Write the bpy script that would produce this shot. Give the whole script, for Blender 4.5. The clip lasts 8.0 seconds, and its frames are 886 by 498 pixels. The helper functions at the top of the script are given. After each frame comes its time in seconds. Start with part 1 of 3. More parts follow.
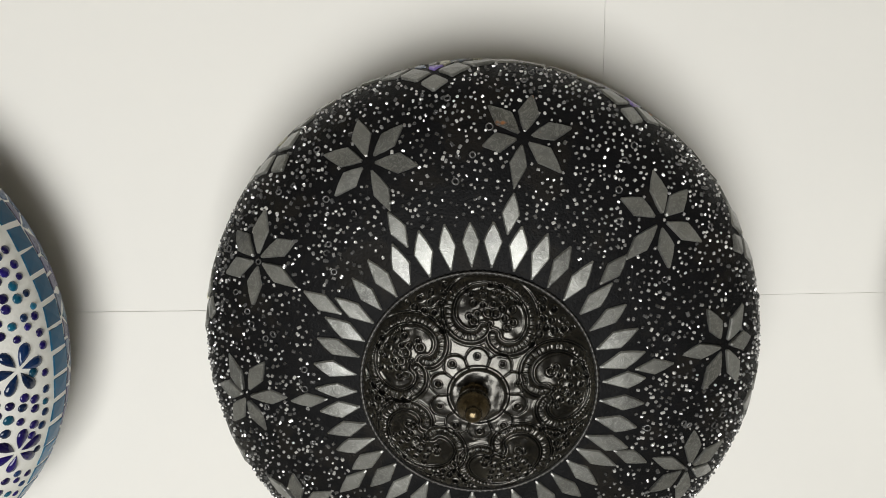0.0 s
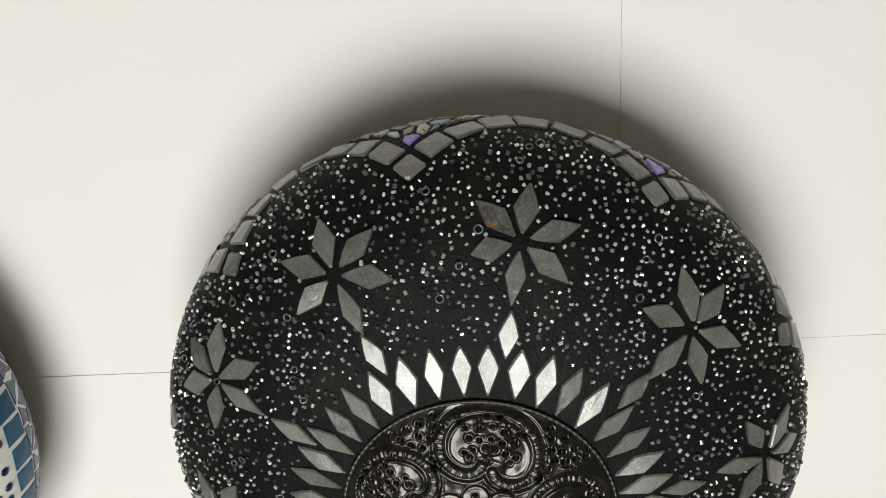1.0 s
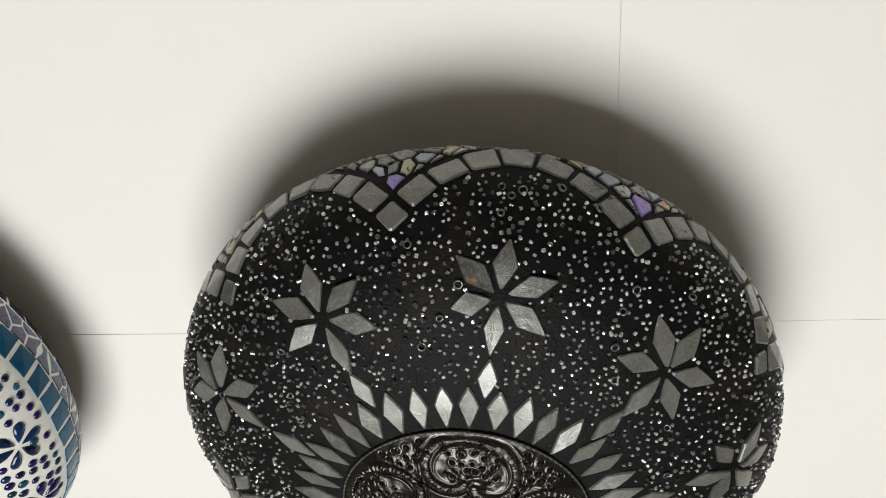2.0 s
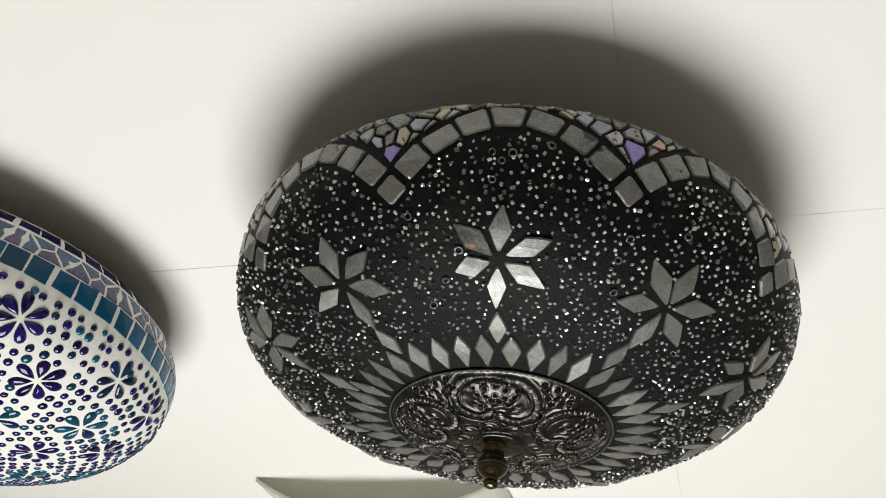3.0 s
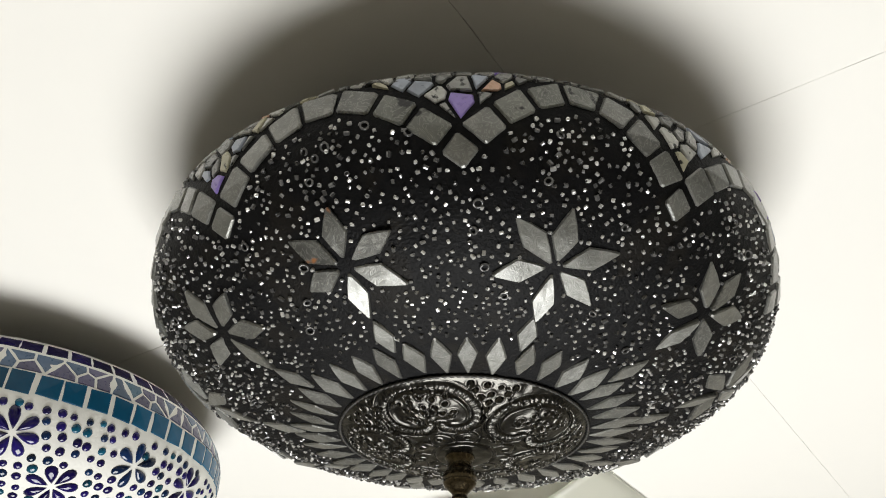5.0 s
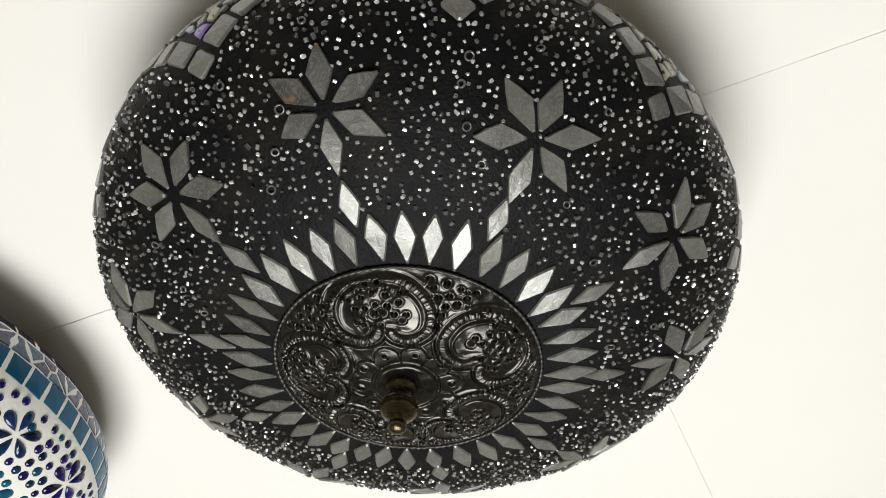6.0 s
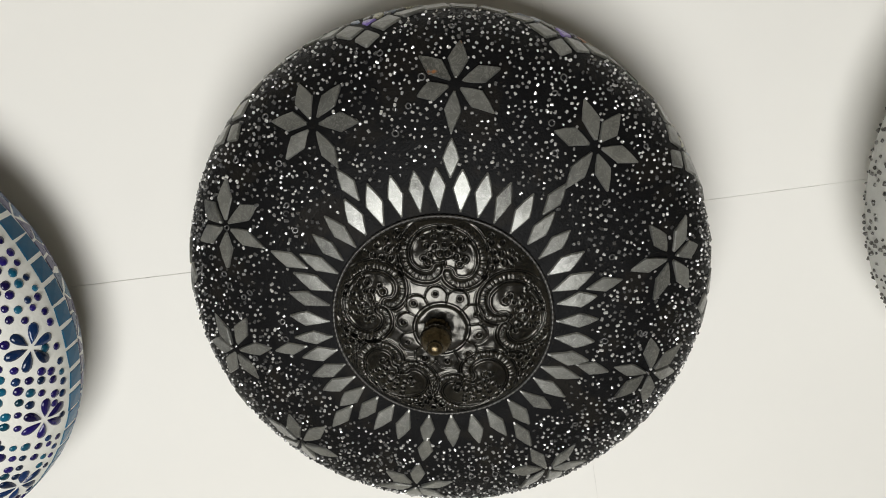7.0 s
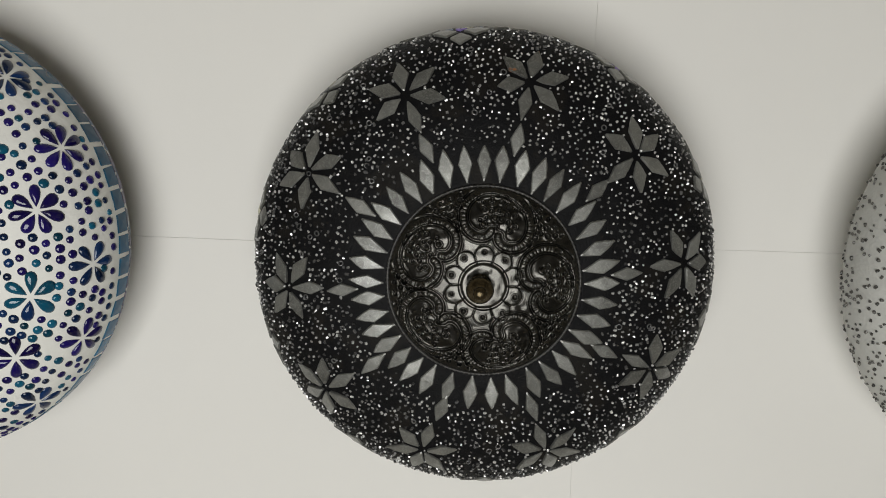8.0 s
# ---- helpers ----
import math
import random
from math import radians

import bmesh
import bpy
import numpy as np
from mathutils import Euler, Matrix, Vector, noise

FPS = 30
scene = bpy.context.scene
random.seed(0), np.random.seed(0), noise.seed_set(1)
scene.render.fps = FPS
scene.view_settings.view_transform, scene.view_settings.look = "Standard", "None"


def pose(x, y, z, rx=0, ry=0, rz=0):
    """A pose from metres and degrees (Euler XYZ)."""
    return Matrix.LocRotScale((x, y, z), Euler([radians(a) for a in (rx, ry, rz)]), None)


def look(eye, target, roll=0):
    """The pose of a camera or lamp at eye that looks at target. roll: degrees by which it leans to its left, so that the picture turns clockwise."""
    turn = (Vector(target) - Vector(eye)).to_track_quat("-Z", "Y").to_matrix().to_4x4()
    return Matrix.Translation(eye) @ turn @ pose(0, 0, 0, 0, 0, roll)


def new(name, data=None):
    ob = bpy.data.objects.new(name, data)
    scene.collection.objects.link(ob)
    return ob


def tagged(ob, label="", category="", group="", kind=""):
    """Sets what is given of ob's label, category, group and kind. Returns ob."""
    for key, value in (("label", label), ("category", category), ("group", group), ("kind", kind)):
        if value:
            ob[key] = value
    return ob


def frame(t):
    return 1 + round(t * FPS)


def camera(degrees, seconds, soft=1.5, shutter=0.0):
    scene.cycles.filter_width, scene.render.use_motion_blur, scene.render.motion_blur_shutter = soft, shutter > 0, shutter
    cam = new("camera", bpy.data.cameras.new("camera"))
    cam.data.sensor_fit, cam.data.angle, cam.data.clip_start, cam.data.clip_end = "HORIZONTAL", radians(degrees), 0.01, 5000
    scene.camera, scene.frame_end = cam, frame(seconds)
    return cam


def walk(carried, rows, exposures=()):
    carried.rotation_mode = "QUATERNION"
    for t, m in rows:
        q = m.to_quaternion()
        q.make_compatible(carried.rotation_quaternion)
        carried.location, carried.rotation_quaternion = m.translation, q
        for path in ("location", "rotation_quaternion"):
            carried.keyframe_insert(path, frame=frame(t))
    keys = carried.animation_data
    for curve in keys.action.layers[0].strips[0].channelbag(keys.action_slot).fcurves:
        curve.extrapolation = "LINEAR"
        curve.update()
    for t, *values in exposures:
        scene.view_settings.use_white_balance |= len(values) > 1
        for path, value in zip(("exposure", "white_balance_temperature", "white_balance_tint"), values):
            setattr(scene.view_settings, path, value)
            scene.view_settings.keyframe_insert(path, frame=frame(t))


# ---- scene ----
cam = camera(57.8, 8.0, soft=1.0)
# seconds, place in metres, turn in degrees
ROWS = [
    (0.0, 0.0073, -0.2165, 1.8148, 165.05, -2.69, 2.06),
    (0.5, 0.0297, -0.2719, 1.8868, 161.48, -2.43, 4.35),
    (1.0, 0.0289, -0.3204, 1.9449, 155.08, -3.36, 5.19),
    (1.2, 0.0309, -0.3417, 1.9643, 152.19, -3.75, 4.96),
    (2.3, 0.0834, -0.4591, 2.0157, 137.09, -6.7, 8.35),
    (2.5, 0.0941, -0.4786, 2.0271, 133.69, -6.92, 10.09),
    (3.0, 0.1246, -0.4888, 2.0439, 128.04, -6.56, 15.52),
    (3.5, 0.1681, -0.4813, 2.0725, 125.84, -5.27, 21.88),
    (4.0, 0.2114, -0.4614, 2.0871, 124.6, -3.56, 28.03),
    (4.2, 0.2244, -0.4525, 2.0889, 124.43, -2.73, 30.32),
    (5.3, 0.2495, -0.3607, 2.0857, 128.68, -0.03, 33.62),
    (5.5, 0.2348, -0.3404, 2.0617, 131.82, -0.47, 31.69),
    (6.0, 0.1737, -0.2993, 1.984, 139.91, -2.28, 24.82),
    (6.5, 0.1127, -0.2896, 1.8921, 149.47, -3.31, 17.03),
    (7.0, 0.0623, -0.2406, 1.793, 158.51, -2.77, 8.92),
    (7.5, 0.0078, -0.19, 1.7205, 166.8, -1.92, 2.2),
    (8.0, -0.0133, -0.1371, 1.6749, 169.71, -2.03, -1.44),
]
EXPOSURES = [(0.0, -0.13), (0.5, 0.02), (1.0, -0.04), (2.5, 0.02), (4.0, 0.08), (5.5, 0.22), (6.5, 0.0), (7.0, -0.14), (8.0, -0.57)]
walk(cam, [(r[0], pose(*r[1:])) for r in ROWS], EXPOSURES)

# ---- light: unseen area lamp added for light from below, and a dim room ----
CEIL = 2.45
world = bpy.data.worlds.new("world")
world.use_nodes = True
scene.world = world
world.node_tree.nodes["Background"].inputs[0].default_value = (0.9, 0.95, 1.0, 1)
world.node_tree.nodes["Background"].inputs[1].default_value = 0.1

glow = bpy.data.lights.new("added_uplight", "AREA")
glow.shape, glow.size, glow.size_y = "RECTANGLE", 1.1, 0.95
glow.energy, glow.color = 38.5, (0.982, 0.985, 0.965)
glow_ob = new("added_uplight", glow)
glow_ob.matrix_world = look((-0.14, 0.28, 0.62), (-0.08, 0.16, CEIL))


# ---- materials ----
def material(name, colour, rough=0.5, metal=0.0, coat=0.0, spread=0.0, noise_scale=60.0, blotch=0.0,
             bump=0.0, bump_scale=300.0, swirl=0.0, island=False, specular=0.5, stain=None, vein=0.0):
    """Principled surface: piece-to-piece spread, blotches, fine relief, worm-like relief, stains of a second colour."""
    m = bpy.data.materials.new(name)
    m.use_nodes = True
    nt = m.node_tree
    b = nt.nodes["Principled BSDF"]
    b.inputs["Roughness"].default_value = rough
    b.inputs["Metallic"].default_value = metal
    b.inputs["Coat Weight"].default_value = coat
    b.inputs["Coat Roughness"].default_value = 0.06
    b.inputs["Specular IOR Level"].default_value = specular
    tc = nt.nodes.new("ShaderNodeTexCoord")
    n1 = nt.nodes.new("ShaderNodeTexNoise")
    n1.inputs["Scale"].default_value, n1.inputs["Detail"].default_value = noise_scale, 5
    nt.links.new(tc.outputs["Object"], n1.inputs["Vector"])
    info = nt.nodes.new("ShaderNodeNewGeometry" if island else "ShaderNodeObjectInfo")
    rnd = info.outputs["Random Per Island" if island else "Random"]
    # brightness factor = 1 + spread*(rnd-.5)*2 + blotch*(noise-.5)*2
    a = nt.nodes.new("ShaderNodeMath")
    a.operation = "MULTIPLY_ADD"
    nt.links.new(rnd, a.inputs[0])
    a.inputs[1].default_value, a.inputs[2].default_value = 2 * spread, 1 - spread - blotch
    c = nt.nodes.new("ShaderNodeMath")
    c.operation = "MULTIPLY_ADD"
    nt.links.new(n1.outputs["Fac"], c.inputs[0])
    c.inputs[1].default_value = 2 * blotch
    nt.links.new(a.outputs[0], c.inputs[2])
    mul = nt.nodes.new("ShaderNodeMix")
    mul.data_type, mul.blend_type = "RGBA", "MULTIPLY"
    mul.inputs[0].default_value = 1
    mul.inputs[6].default_value = (*colour, 1)
    nt.links.new(c.outputs[0], mul.inputs[7])
    out = mul.outputs[2]
    if vein:
        vn = nt.nodes.new("ShaderNodeTexNoise")
        vn.inputs["Scale"].default_value, vn.inputs["Detail"].default_value = 170, 3
        vn.inputs["Distortion"].default_value = 1.2
        nt.links.new(tc.outputs["Object"], vn.inputs["Vector"])
        vs = nt.nodes.new("ShaderNodeMath")
        vs.operation = "MULTIPLY"
        nt.links.new(vn.outputs["Fac"], vs.inputs[0])
        vs.inputs[1].default_value = 34
        vw = nt.nodes.new("ShaderNodeMath")
        vw.operation = "SINE"
        nt.links.new(vs.outputs[0], vw.inputs[0])
        vr = nt.nodes.new("ShaderNodeMapRange")
        vr.inputs[1].default_value, vr.inputs[2].default_value = 0.45, 1.0
        vr.inputs[3].default_value, vr.inputs[4].default_value = 0.0, vein
        nt.links.new(vw.outputs[0], vr.inputs[0])
        vm = nt.nodes.new("ShaderNodeMix")
        vm.data_type = "RGBA"
        nt.links.new(vr.outputs[0], vm.inputs[0])
        nt.links.new(out, vm.inputs[6])
        vm.inputs[7].default_value = tuple(min(1, q * 2.1 + 0.03) for q in colour) + (1,)
        out = vm.outputs[2]
    if stain:
        n3 = nt.nodes.new("ShaderNodeTexNoise")
        n3.inputs["Scale"].default_value, n3.inputs["Detail"].default_value = stain[1], 3
        nt.links.new(tc.outputs["Object"], n3.inputs["Vector"])
        ramp = nt.nodes.new("ShaderNodeMapRange")
        ramp.inputs[1].default_value, ramp.inputs[2].default_value = stain[2], stain[2] + 0.06
        nt.links.new(n3.outputs["Fac"], ramp.inputs[0])
        mx = nt.nodes.new("ShaderNodeMix")
        mx.data_type = "RGBA"
        nt.links.new(ramp.outputs[0], mx.inputs[0])
        nt.links.new(out, mx.inputs[6])
        mx.inputs[7].default_value = (*stain[0], 1)
        out = mx.outputs[2]
    nt.links.new(out, b.inputs["Base Color"])
    height = None
    if bump:
        n2 = nt.nodes.new("ShaderNodeTexNoise")
        n2.inputs["Scale"].default_value, n2.inputs["Detail"].default_value = bump_scale, 6
        nt.links.new(tc.outputs["Object"], n2.inputs["Vector"])
        height = n2.outputs["Fac"]
        bn = nt.nodes.new("ShaderNodeBump")
        bn.inputs["Strength"].default_value, bn.inputs["Distance"].default_value = bump, 0.001
        nt.links.new(height, bn.inputs["Height"])
        last = bn
        nt.links.new(bn.outputs[0], b.inputs["Normal"])
        r2 = nt.nodes.new("ShaderNodeMapRange")
        r2.inputs[3].default_value, r2.inputs[4].default_value = max(rough - 0.12, 0.03), rough + 0.12
        nt.links.new(height, r2.inputs[0])
        nt.links.new(r2.outputs[0], b.inputs["Roughness"])
        if swirl:
            w = nt.nodes.new("ShaderNodeTexNoise")
            w.inputs["Scale"].default_value, w.inputs["Detail"].default_value = 170, 1
            w.inputs["Distortion"].default_value = 1.5
            nt.links.new(tc.outputs["Object"], w.inputs["Vector"])
            s = nt.nodes.new("ShaderNodeMath")
            s.operation = "MULTIPLY"
            nt.links.new(w.outputs["Fac"], s.inputs[0])
            s.inputs[1].default_value = 45
            sn = nt.nodes.new("ShaderNodeMath")
            sn.operation = "SINE"
            nt.links.new(s.outputs[0], sn.inputs[0])
            b2 = nt.nodes.new("ShaderNodeBump")
            b2.inputs["Strength"].default_value, b2.inputs["Distance"].default_value = swirl, 0.0006
            nt.links.new(sn.outputs[0], b2.inputs["Height"])
            nt.links.new(last.outputs[0], b2.inputs["Normal"])
            nt.links.new(b2.outputs[0], b.inputs["Normal"])
    return m


paint = material("white_ceiling_paint", (0.80, 0.785, 0.745), 0.75, blotch=0.03, noise_scale=4, bump=0.06, bump_scale=120)
seam_filler = material("seam_filler", (0.72, 0.71, 0.68), 0.9, blotch=0.2, noise_scale=30, bump=0.2)
wall_paint = material("wall_paint", (0.76, 0.72, 0.62), 0.8, blotch=0.04, noise_scale=3, bump=0.05)
floor_stone = material("pale_floor", (0.40, 0.37, 0.33), 0.4, blotch=0.1, noise_scale=5, bump=0.05)
black_grout = material("black_grout", (0.0055, 0.0055, 0.006), 0.5, blotch=0.5, noise_scale=90, bump=0.6, bump_scale=620, specular=0.085, stain=((0.010, 0.009, 0.008), 28, 0.56))
grey_glass = material("grey_textured_glass", (0.160, 0.161, 0.149), 0.36, vein=0.34, coat=0.3, metal=0.5, spread=0.25, blotch=0.55, noise_scale=75, bump=0.55, bump_scale=62, swirl=0.09)
stained_glass = material("grey_glass_with_rust_spots", (0.160, 0.161, 0.149), 0.36, vein=0.34, coat=0.3, metal=0.5, spread=0.25, blotch=0.55, noise_scale=75, bump=0.55, bump_scale=62, swirl=0.09, stain=((0.42, 0.17, 0.06), 60, 0.615))
chipped_glass = material("grey_glass_with_grout_smears", (0.145, 0.148, 0.132), 0.36, vein=0.34, coat=0.3, metal=0.5, spread=0.2, blotch=0.55, noise_scale=75, bump=0.55, bump_scale=62, swirl=0.09, stain=((0.012, 0.012, 0.012), 130, 0.60))
pearl = [
    material("pearl_white_shard", (0.42, 0.42, 0.40), 0.28, spread=0.35, blotch=0.5, noise_scale=140, bump=0.3, stain=((0.02, 0.02, 0.02), 190, 0.565)),
    material("pearl_grey_shard", (0.21, 0.213, 0.205), 0.28, spread=0.35, blotch=0.5, noise_scale=140, bump=0.3, stain=((0.02, 0.02, 0.02), 190, 0.565)),
    material("cream_shard", (0.44, 0.42, 0.31), 0.3, spread=0.2, blotch=0.4, noise_scale=140, bump=0.3, stain=((0.02, 0.02, 0.02), 190, 0.60)),
    material("pale_blue_shard", (0.36, 0.40, 0.48), 0.3, spread=0.2, blotch=0.4, noise_scale=140, bump=0.3, stain=((0.03, 0.03, 0.03), 190, 0.61)),
    material("purple_shard", (0.30, 0.22, 0.58), 0.3, spread=0.15, blotch=0.3, noise_scale=160, bump=0.2, stain=((0.06, 0.03, 0.1), 240, 0.63)),
    material("peach_shard", (0.66, 0.42, 0.30), 0.3, spread=0.15, blotch=0.3, noise_scale=160, bump=0.2),
]
clear_bead = material("clear_glass_beads", (0.06, 0.06, 0.06), 0.12, coat=0.3, spread=0.6, island=True, specular=0.9)
silver_bead = material("silver_lined_beads", (0.54, 0.54, 0.53), 0.13, metal=0.5, specular=0.8, spread=0.75, island=True)
single_bead = material("silver_lined_bead", (0.56, 0.56, 0.55), 0.13, metal=0.5, specular=0.8, spread=0.75)
ring_glass = material("ring_bead_glass", (0.10, 0.10, 0.10), 0.12, metal=0.3, spread=0.4, specular=1.0)
dark_metal = material("embossed_dark_metal", (0.060, 0.058, 0.053), 0.21, metal=0.95, blotch=0.6, noise_scale=45, bump=0.14, bump_scale=220)
dark_brass = material("aged_brass", (0.085, 0.066, 0.038), 0.26, metal=0.95, blotch=0.35, noise_scale=120, bump=0.12, bump_scale=500)
wire_metal = material("dull_wire", (0.075, 0.073, 0.07), 0.42, metal=0.9, blotch=0.5, noise_scale=150, bump=0.2)
mount_metal = material("mount_metal", (0.3, 0.3, 0.3), 0.45, metal=0.8, blotch=0.1, bump=0.05)
white_grout = material("white_grout", (0.74, 0.735, 0.69), 0.6, blotch=0.06, noise_scale=60, bump=0.4, bump_scale=330)
blue_tile = material("blue_glass_tile", (0.006, 0.075, 0.150), 0.22, specular=0.22, spread=0.45, blotch=0.25, noise_scale=70, bump=0.12, bump_scale=90)
violet_tile = material("dark_violet_glass_tile", (0.010, 0.006, 0.055), 0.2, specular=0.2, spread=0.4, blotch=0.25, noise_scale=70, bump=0.1, bump_scale=90)
slate_shard = [
    material("grey_blue_shard", (0.055, 0.095, 0.165), 0.3, spread=0.25, blotch=0.3, noise_scale=140, bump=0.2),
    material("lilac_grey_shard", (0.075, 0.070, 0.14), 0.3, spread=0.25, blotch=0.3, noise_scale=140, bump=0.2),
    material("teal_shard", (0.04, 0.12, 0.19), 0.3, spread=0.25, blotch=0.3, noise_scale=140, bump=0.2),
]
violet_gem = material("violet_glass_gem", (0.009, 0.005, 0.075), 0.06, spread=0.6, blotch=0.3, noise_scale=160)
teal_gem = material("teal_glass_gem", (0.004, 0.060, 0.105), 0.06, spread=0.6, blotch=0.3, noise_scale=160)
navy_gem = material("navy_glass_gem", (0.004, 0.018, 0.065), 0.06, spread=0.6, blotch=0.3, noise_scale=160)
pale_grout = material("pale_grey_grout", (0.53, 0.53, 0.50), 0.62, blotch=0.12, noise_scale=50, bump=0.5, bump_scale=300)
smoke_bead = material("smoky_beads", (0.075, 0.072, 0.065), 0.1, coat=0.6, spread=0.6, island=True)
smoke_glass = material("smoky_glass_petal", (0.085, 0.08, 0.065), 0.2, metal=0.2, spread=0.3, blotch=0.3, noise_scale=120, bump=0.2)
opal_glass = material("cream_opal_glass", (0.80, 0.80, 0.71), 0.5, coat=0.3, blotch=0.03, noise_scale=12)
opal_glass.node_tree.nodes["Principled BSDF"].inputs["Transmission Weight"].default_value = 0.45


# ---- building blocks ----
def part(name, data, mat, parent, label="", smooth=False):
    """One mesh object from (verts, faces), under its parent, in the parent's space."""
    me = bpy.data.meshes.new(name)
    me.from_pydata([tuple(v) for v in data[0]], [], data[1])
    me.materials.append(mat)
    me.update()
    if smooth:
        me.shade_smooth()
    ob = new(name, me)
    ob.parent = parent
    if label:
        tagged(ob, label)
    return ob


def lathe(profile, n=64, closed_ends=True):
    """A surface of revolution about z from (r, z) points."""
    v, f = [], []
    for r, z in profile:
        for i in range(n):
            a = 2 * math.pi * i / n
            v.append((r * math.cos(a), r * math.sin(a), z))
    for k in range(len(profile) - 1):
        for i in range(n):
            j = (i + 1) % n
            f.append((k * n + i, k * n + j, (k + 1) * n + j, (k + 1) * n + i))
    if closed_ends:
        f.append(tuple(reversed(range(n))))
        f.append(tuple(range((len(profile) - 1) * n, len(profile) * n)))
    return v, f


class Bowl:
    """A shallow glass bowl that hangs mouth up below the ceiling: places on it are given by turn a (degrees) and way s along the curve from the pole."""

    def __init__(self, R, ze, b, n, hu, top):
        pts = []
        for k in range(400):
            q = (k / 399) ** 1.0
            th = q * math.pi / 2
            pts.append((R * math.sin(th) ** (2 / n), ze - b * math.cos(th) ** (2 / n)))
        for k in range(1, 120):
            z = ze + top * k / 119
            pts.append((R * math.sqrt(max(1 - ((z - ze) / hu) ** 2, 0)), z))
        self.r, self.z = np.array(pts).T
        self.s = np.concatenate([[0], np.cumsum(np.hypot(np.diff(self.r), np.diff(self.z)))])
        self.k = int(np.argmax(self.r))
        self.end = self.s[-1]

    def s_r(self, r):
        return float(np.interp(r, self.r[: self.k], self.s[: self.k]))

    def s_z(self, z):
        return float(np.interp(z, self.z, self.s))

    def rz(self, s):
        return float(np.interp(s, self.s, self.r)), float(np.interp(s, self.s, self.z))

    def at(self, a, s, h=0.0):
        r, z = self.rz(s)
        r0, z0 = self.rz(s - 0.002)
        r1, z1 = self.rz(s + 0.002)
        l = math.hypot(r1 - r0, z1 - z0) or 1e-9
        nr, nz = (z1 - z0) / l, -(r1 - r0) / l
        c, d = math.cos(radians(a)), math.sin(radians(a))
        return Vector(((r + nr * h) * c, (r + nr * h) * d, z + nz * h))

    def piece(self, a, s, outline, h=0.0014, inset=0.82, turn=0.0, dome=0.0, tilt=(0, 0)):
        """A tile or gem that follows the bowl: outline in metres (along the turn, up the curve), bevelled, with its foot in the grout."""
        r = max(self.rz(s)[0], 0.004)
        ct, st = math.cos(radians(turn)), math.sin(radians(turn))
        o = [(u * ct - w * st, u * st + w * ct) for u, w in outline]
        n = len(o)

        mu, mw = sum(u for u, w in o) / n, sum(w for u, w in o) / n

        def spot(u, w, hh):
            return self.at(a + math.degrees(u / r), s + w, hh + tilt[0] * (u - mu) + tilt[1] * (w - mw))

        v = [spot(u, w, -0.0012) for u, w in o] + [spot(u, w, h * 0.45) for u, w in o]
        v += [spot(mu + (u - mu) * inset, mw + (w - mw) * inset, h + dome * 0.55) for u, w in o]
        f = []
        for ring in (0, n):
            for i in range(n):
                j = (i + 1) % n
                f.append((ring + i, ring + j, ring + n + j, ring + n + i))
        if dome:
            v += [spot(mu + (u - mu) * inset * 0.5, mw + (w - mw) * inset * 0.5, h + dome) for u, w in o]
            for i in range(n):
                j = (i + 1) % n
                f.append((2 * n + i, 2 * n + j, 3 * n + j, 3 * n + i))
        top = (3 if dome else 2) * n
        v.append(spot(mu, mw, h + dome * 1.1))
        for i in range(n):
            f.append((top + i, top + (i + 1) % n, len(v) - 1))
        return v, f

    def shell(self, steps, n, rough):
        """The grouted bowl with an uneven skin, a rolled lip and its inside."""
        v, f = [], []
        ss = [self.end * (k / (steps - 1)) ** 0.9 for k in range(steps)]
        ss[0] = 0.0008
        for s in ss:
            for i in range(n):
                a = 360 * i / n
                p = self.at(a, s)
                h = rough * (noise.noise(p * 190) + 0.8 * noise.noise(p * 60))
                v.append(self.at(a, s, h))
        for s in reversed(ss[:: 6] + [ss[-1]]):
            for i in range(n):
                v.append(self.at(360 * i / n, s, -0.005))
        rows = len(v) // n
        for k in range(rows - 1):
            for i in range(n):
                j = (i + 1) % n
                f.append((k * n + i, k * n + j, (k + 1) * n + j, (k + 1) * n + i))
        f.append(tuple(reversed(range(n))))
        f.append(tuple(range((rows - 1) * n, rows * n)))
        return v, f


def kite(length, width, widest=0.5, start=0.0, blunt=0.12):
    """A diamond petal from (0, start) up to (0, start+length), with slightly bowed sides."""
    y0, y1 = start, start + length
    ym = start + length * widest
    w = width / 2
    return [(blunt * w, y0), (w * 0.60, y0 + (ym - y0) * 0.50), (w, ym), (w * 0.56, ym + (y1 - ym) * 0.52), (0.08 * w, y1),
            (-0.08 * w, y1), (-w * 0.56, ym + (y1 - ym) * 0.52), (-w, ym), (-w * 0.60, y0 + (ym - y0) * 0.50), (-blunt * w, y0)]


def teardrop(length, width, start=0.0, n=14):
    """A drop-shaped gem: pointed at (0, start), round at the far end."""
    o = []
    for k in range(n):
        q = 2 * math.pi * k / n
        y = 0.5 - 0.5 * math.cos(q)
        o.append((-width / 2 * math.sin(q) * (y ** 0.55) * 1.12, start + length * y))
    return o


def roughly_square(w, h, rng, uneven=0.10):
    c = [(-w / 2, -h / 2), (w / 2, -h / 2), (w / 2, h / 2), (-w / 2, h / 2)]
    c = [(u + rng.uniform(-uneven, uneven) * w, y + rng.uniform(-uneven, uneven) * h) for u, y in c]
    return c


